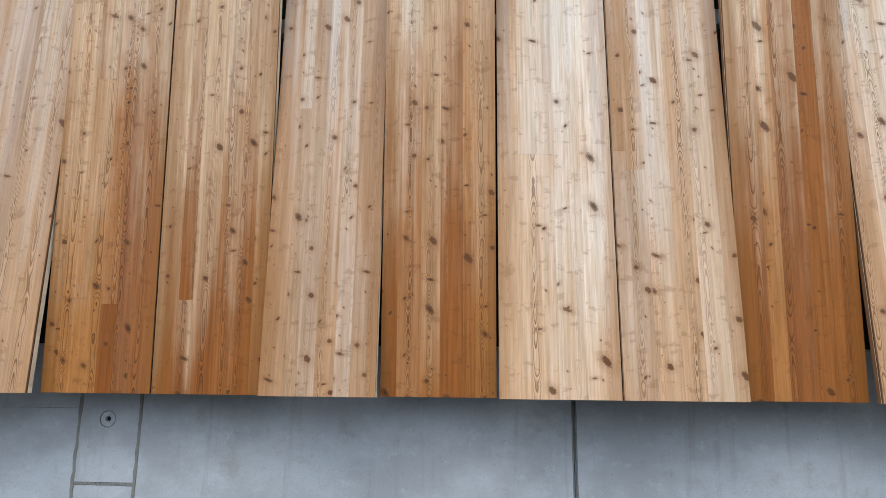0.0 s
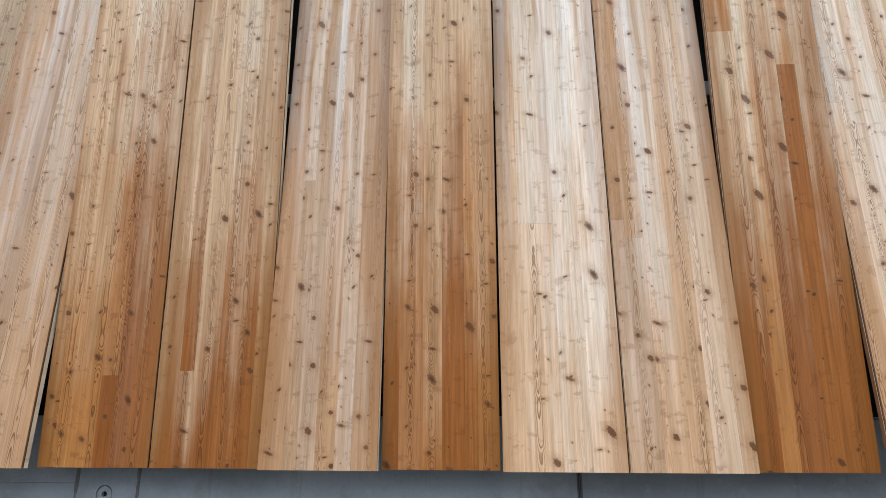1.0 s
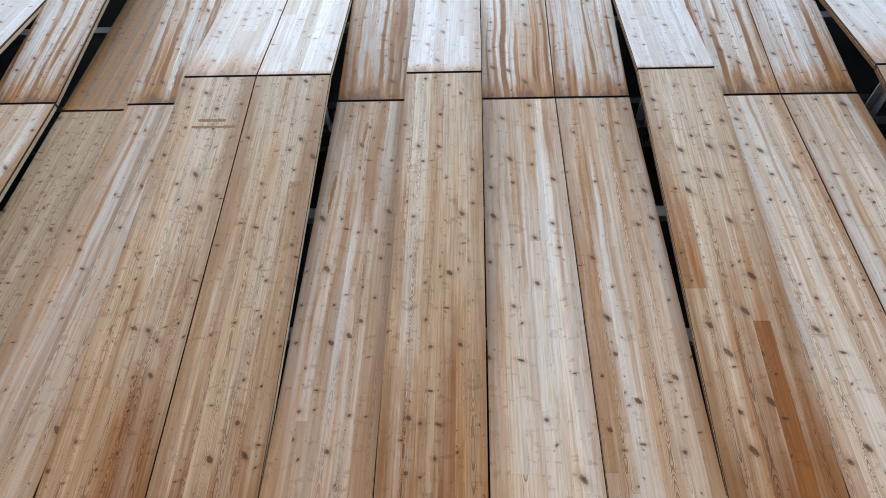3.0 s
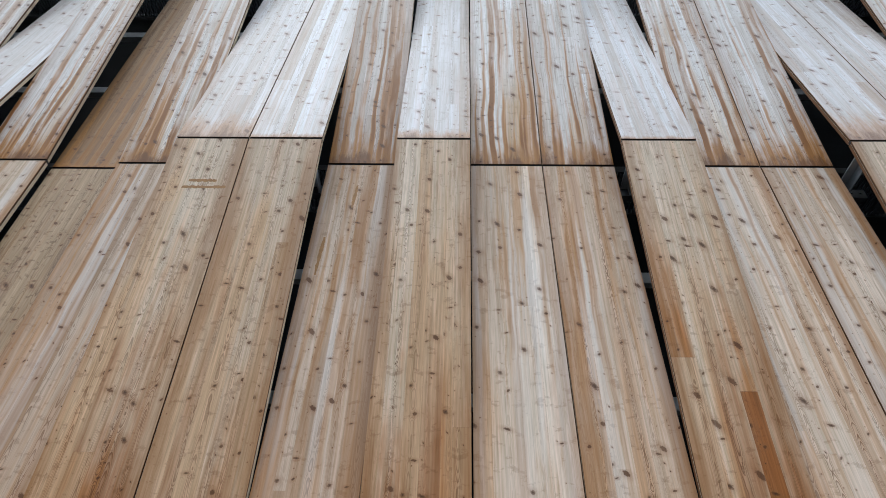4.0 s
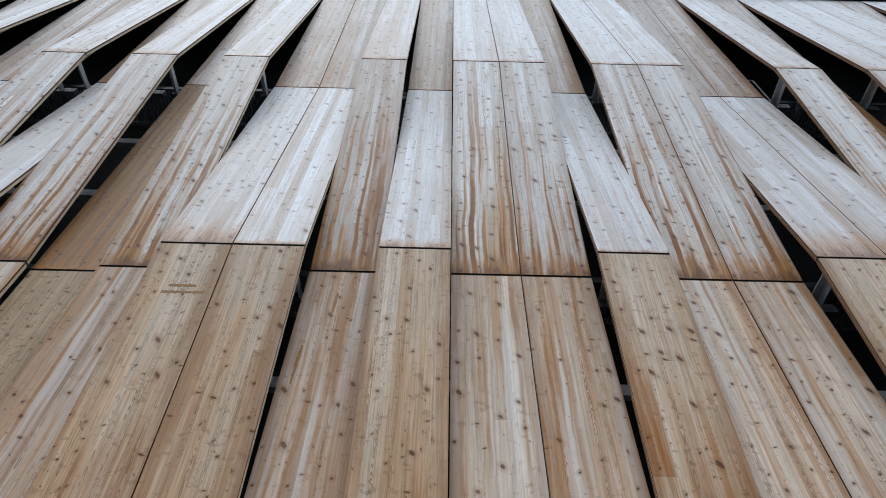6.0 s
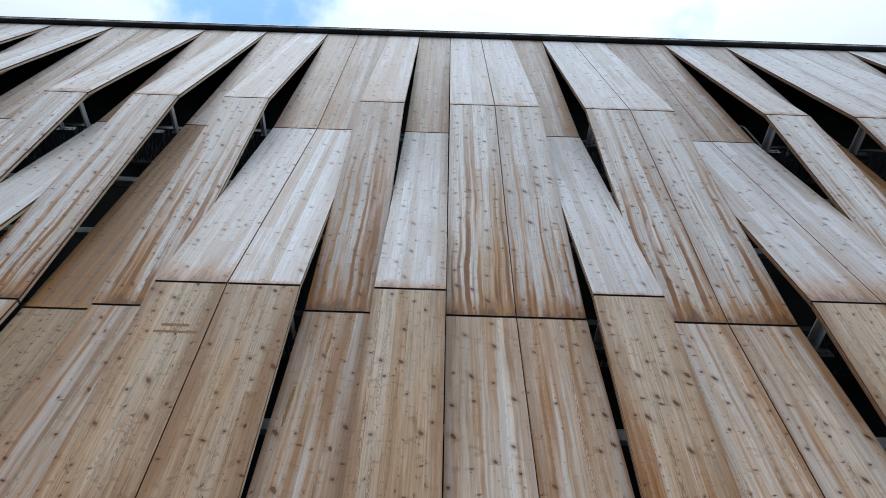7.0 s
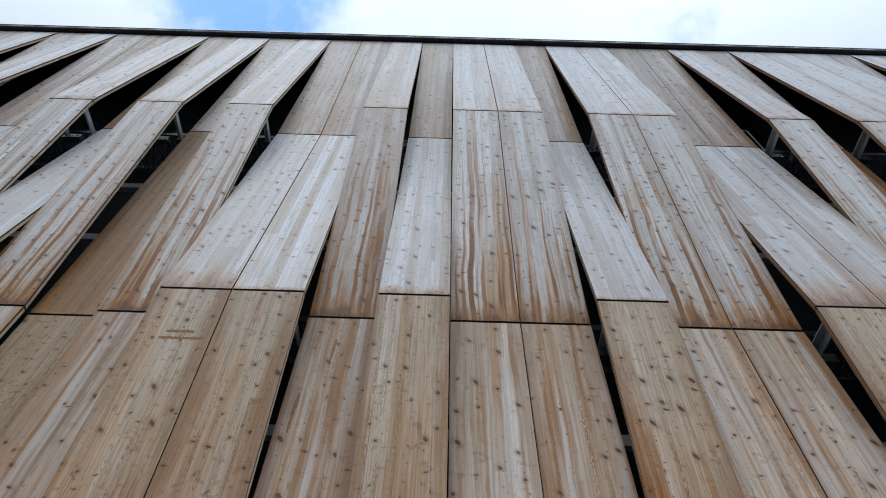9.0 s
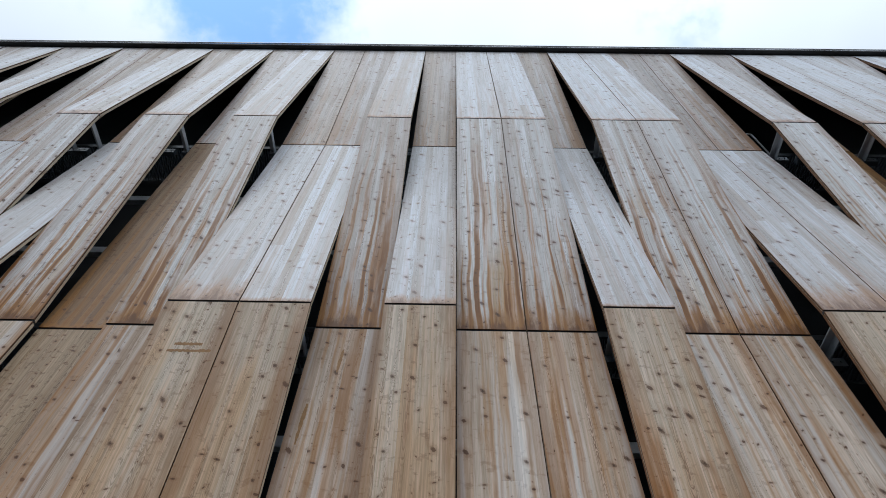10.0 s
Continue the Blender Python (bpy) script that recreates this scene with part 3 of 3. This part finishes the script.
# ---------------------------------------------------------------- the timber panels
def lamellas(rr, width):
    """Board widths that add up to the panel's width."""
    n = rr.choice((4, 5, 5, 6, 6))
    w = [rr.uniform(0.7, 1.35) for _ in range(n)]
    s = sum(w)
    return [v * width / s for v in w]


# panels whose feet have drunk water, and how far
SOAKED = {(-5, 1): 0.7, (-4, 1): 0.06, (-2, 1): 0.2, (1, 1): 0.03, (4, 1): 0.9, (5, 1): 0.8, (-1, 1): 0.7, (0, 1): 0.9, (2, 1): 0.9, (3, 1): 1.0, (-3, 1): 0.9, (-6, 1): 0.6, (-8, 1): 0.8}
# panels with browner wood, and shade of proud neighbours put into the colour
BROWNED_SHADED = {(-3, 0): 0.5, (-6, 0): 0.45, (-7, 0): 0.2, (0, 0): 0.25, (-1, 0): 0.0, (3, 0): 0.3, (2, 0): 0.15, (-3, 1): 0.5, (-7, 1): 0.3, (-1, 1): 0.0, (0, 1): 0.1, (2, 1): 0.1, (3, 1): 0.15, (-5, 0): 0.05, (1, 0): 0.1, (-2, 0): 0.05, (-2, 1): 0.2, (1, 1): 0.15}
# how bleached single panels are
BLEACHED = {(-5, 0): 0.35, (-4, 0): 1.1, (-2, 0): 0.7, (1, 0): 0.1, (-3, 0): 0.8, (-1, 0): 0.5, (0, 0): 0.6}


def panel(strip, row):
    rr = random.Random(strip * 31 + row * 977 + 5)
    y0, y1, z0, z1 = depth(strip, row), depth(strip, row + 1), Z[row], Z[row + 1]
    run = math.hypot(y1 - y0, z1 - z0)
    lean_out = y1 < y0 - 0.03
    # the lean picks a wood tone that also holds part of the slope's light
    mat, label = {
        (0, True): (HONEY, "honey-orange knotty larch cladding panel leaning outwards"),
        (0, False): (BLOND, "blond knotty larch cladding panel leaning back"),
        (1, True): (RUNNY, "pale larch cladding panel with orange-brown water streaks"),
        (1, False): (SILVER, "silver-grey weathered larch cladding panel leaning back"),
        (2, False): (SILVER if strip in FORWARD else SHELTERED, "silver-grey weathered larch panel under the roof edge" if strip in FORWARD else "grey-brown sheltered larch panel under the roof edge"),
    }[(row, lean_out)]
    if strip in STAY_IN and row == 1:
        mat, label = BROWN, "brown sheltered larch cladding panel standing back"
    if strip in STAY_IN and row == 0:
        mat, label = BROWN, "brown knotty larch cladding panel standing back"
    ob = tagged(new("cladding_panel"), label, "cladding panel", "facade panels")
    ob.matrix_basis = pose(EDGE0 + PITCH * (strip + 0.5) + rr.uniform(-0.0012, 0.0012), y0, z0, -math.degrees(math.asin((y1 - y0) / run)))
    half = PITCH / 2 - 0.004
    lo, hi = 0.010 if row else 0.0, run - 0.010
    x, tone = -half, BLEACHED.get((strip, row), rr.random())
    browned_shaded = BROWNED_SHADED.get((strip, row), rr.uniform(0.0, 0.2))
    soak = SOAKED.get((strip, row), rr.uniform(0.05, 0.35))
    for w in lamellas(rr, 2 * half):
        cuts = [lo, hi]
        if rr.random() < 0.6:
            cuts.insert(1, rr.uniform(0.35, run - 0.35))
        for a, b in zip(cuts, cuts[1:]):
            yy = rr.uniform(0.0, 0.0004)
            bm = box(-w / 2 + 0.0001, w / 2 - 0.0001, yy, 0.0093, a + 0.0001, b - 0.0001, 0.0003)
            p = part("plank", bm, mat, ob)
            p.data.materials.append(END_GRAIN_AND_SHADE)          # the sawn ends are painted with the joint's shade, the long edges are brown
            p.data.materials.append(BROWN_EDGE)
            for f in p.data.polygons:
                f.material_index = 1 if abs(f.normal.z) > 0.8 else 2 if abs(f.normal.x) > 0.8 else 0
            p.location = (x + w / 2, 0, 0)
            p.color = (tone, (x + w / 2) / 0.5 + 0.5, soak, 1.0 - browned_shaded)
        x += w
    part("core_layer", box(-half + 0.0015, half - 0.0015, 0.0096, 0.0165, lo + 0.001, hi - 0.001), END_GRAIN_AND_SHADE, ob, "dark end-grain core layer")
    back = part("back_layer", box(-half, half, 0.0168, 0.040, lo, hi), RAW_EDGE, ob, "pale back layer of raw larch")
    back.data.materials.append(BROWN_EDGE)            # the edge facing -x is brown
    for f in back.data.polygons:
        f.material_index = 1 if f.normal.x < -0.8 else 0
    # added black strip that stands in for the shade inside the open joint
    if row:
        part("joint_shade_strip", box(-half, half, 0.010, 0.030, -0.012, lo), COPING, ob, "black strip standing in for the shade in the joint")
    return ob


for strip in range(FIRST, LAST + 1):
    for row in range(3):
        made = panel(strip, row)
        if (strip, row) == (-5, 0):
            made["label"] = "honey-orange larch cladding panel with two brown scuff bars"
            for k, (xa, xb, zz) in enumerate(((-0.05, 0.13, 3.185), (-0.08, 0.20, 3.128))):
                rr = random.Random(k)
                bm = bmesh.new()
                top, bot = [], []
                for j in range(25):
                    u = xa + (xb - xa) * j / 24
                    e = min(1.0, 0.75 + 4.0 * min(j, 24 - j) / 24)
                    top.append(bm.verts.new((u, -0.0004, zz + e * (0.011 + rr.uniform(-0.004, 0.004)))))
                    bot.append(bm.verts.new((u, -0.0004, zz - e * (0.011 + rr.uniform(-0.004, 0.004)))))
                for j in range(24):
                    bm.faces.new((bot[j], bot[j + 1], top[j + 1], top[j]))
                ext = bmesh.ops.extrude_face_region(bm, geom=bm.faces[:])
                bmesh.ops.translate(bm, verts=[v for v in ext["geom"] if isinstance(v, bmesh.types.BMVert)], vec=(0, 0.0012, 0))
                bmesh.ops.recalc_face_normals(bm, faces=bm.faces)
                part("scuff_bar", bm, SCUFF, made, "rust-brown scuff bar")
        if (strip, row) == (-3, 0):
            made["label"] = "blond-brown larch cladding panel with ochre drip marks"
            for k, (u, za, zb) in enumerate(((-0.018, 3.14, 3.36), (-0.166, 2.56, 2.87))):
                rr = random.Random(k + 40)
                bm = bmesh.new()
                cols = []
                for j in range(17):
                    f = j / 16
                    w = 0.013 * (0.35 + 0.65 * math.sin(math.pi * min(1.0, 0.15 + 0.8 * f))) * rr.uniform(0.75, 1.2)
                    mid = u + 0.012 * (0.5 - f) + rr.uniform(-0.0015, 0.0015)
                    cols.append([bm.verts.new((mid + dx, yy, zb + (za - zb) * f)) for dx, yy in ((-w, 0.0008), (-w * 0.7, -0.0004), (w * 0.7, -0.0004), (w, 0.0008))])
                for p, q in zip(cols, cols[1:]):
                    for j in range(4):
                        bm.faces.new((p[j], p[(j + 1) % 4], q[(j + 1) % 4], q[j]))
                bm.faces.new(cols[0]), bm.faces.new(cols[-1][::-1])
                bmesh.ops.recalc_face_normals(bm, faces=bm.faces)
                part("drip_mark", bm, SCUFF, made, "ochre-brown drip mark")
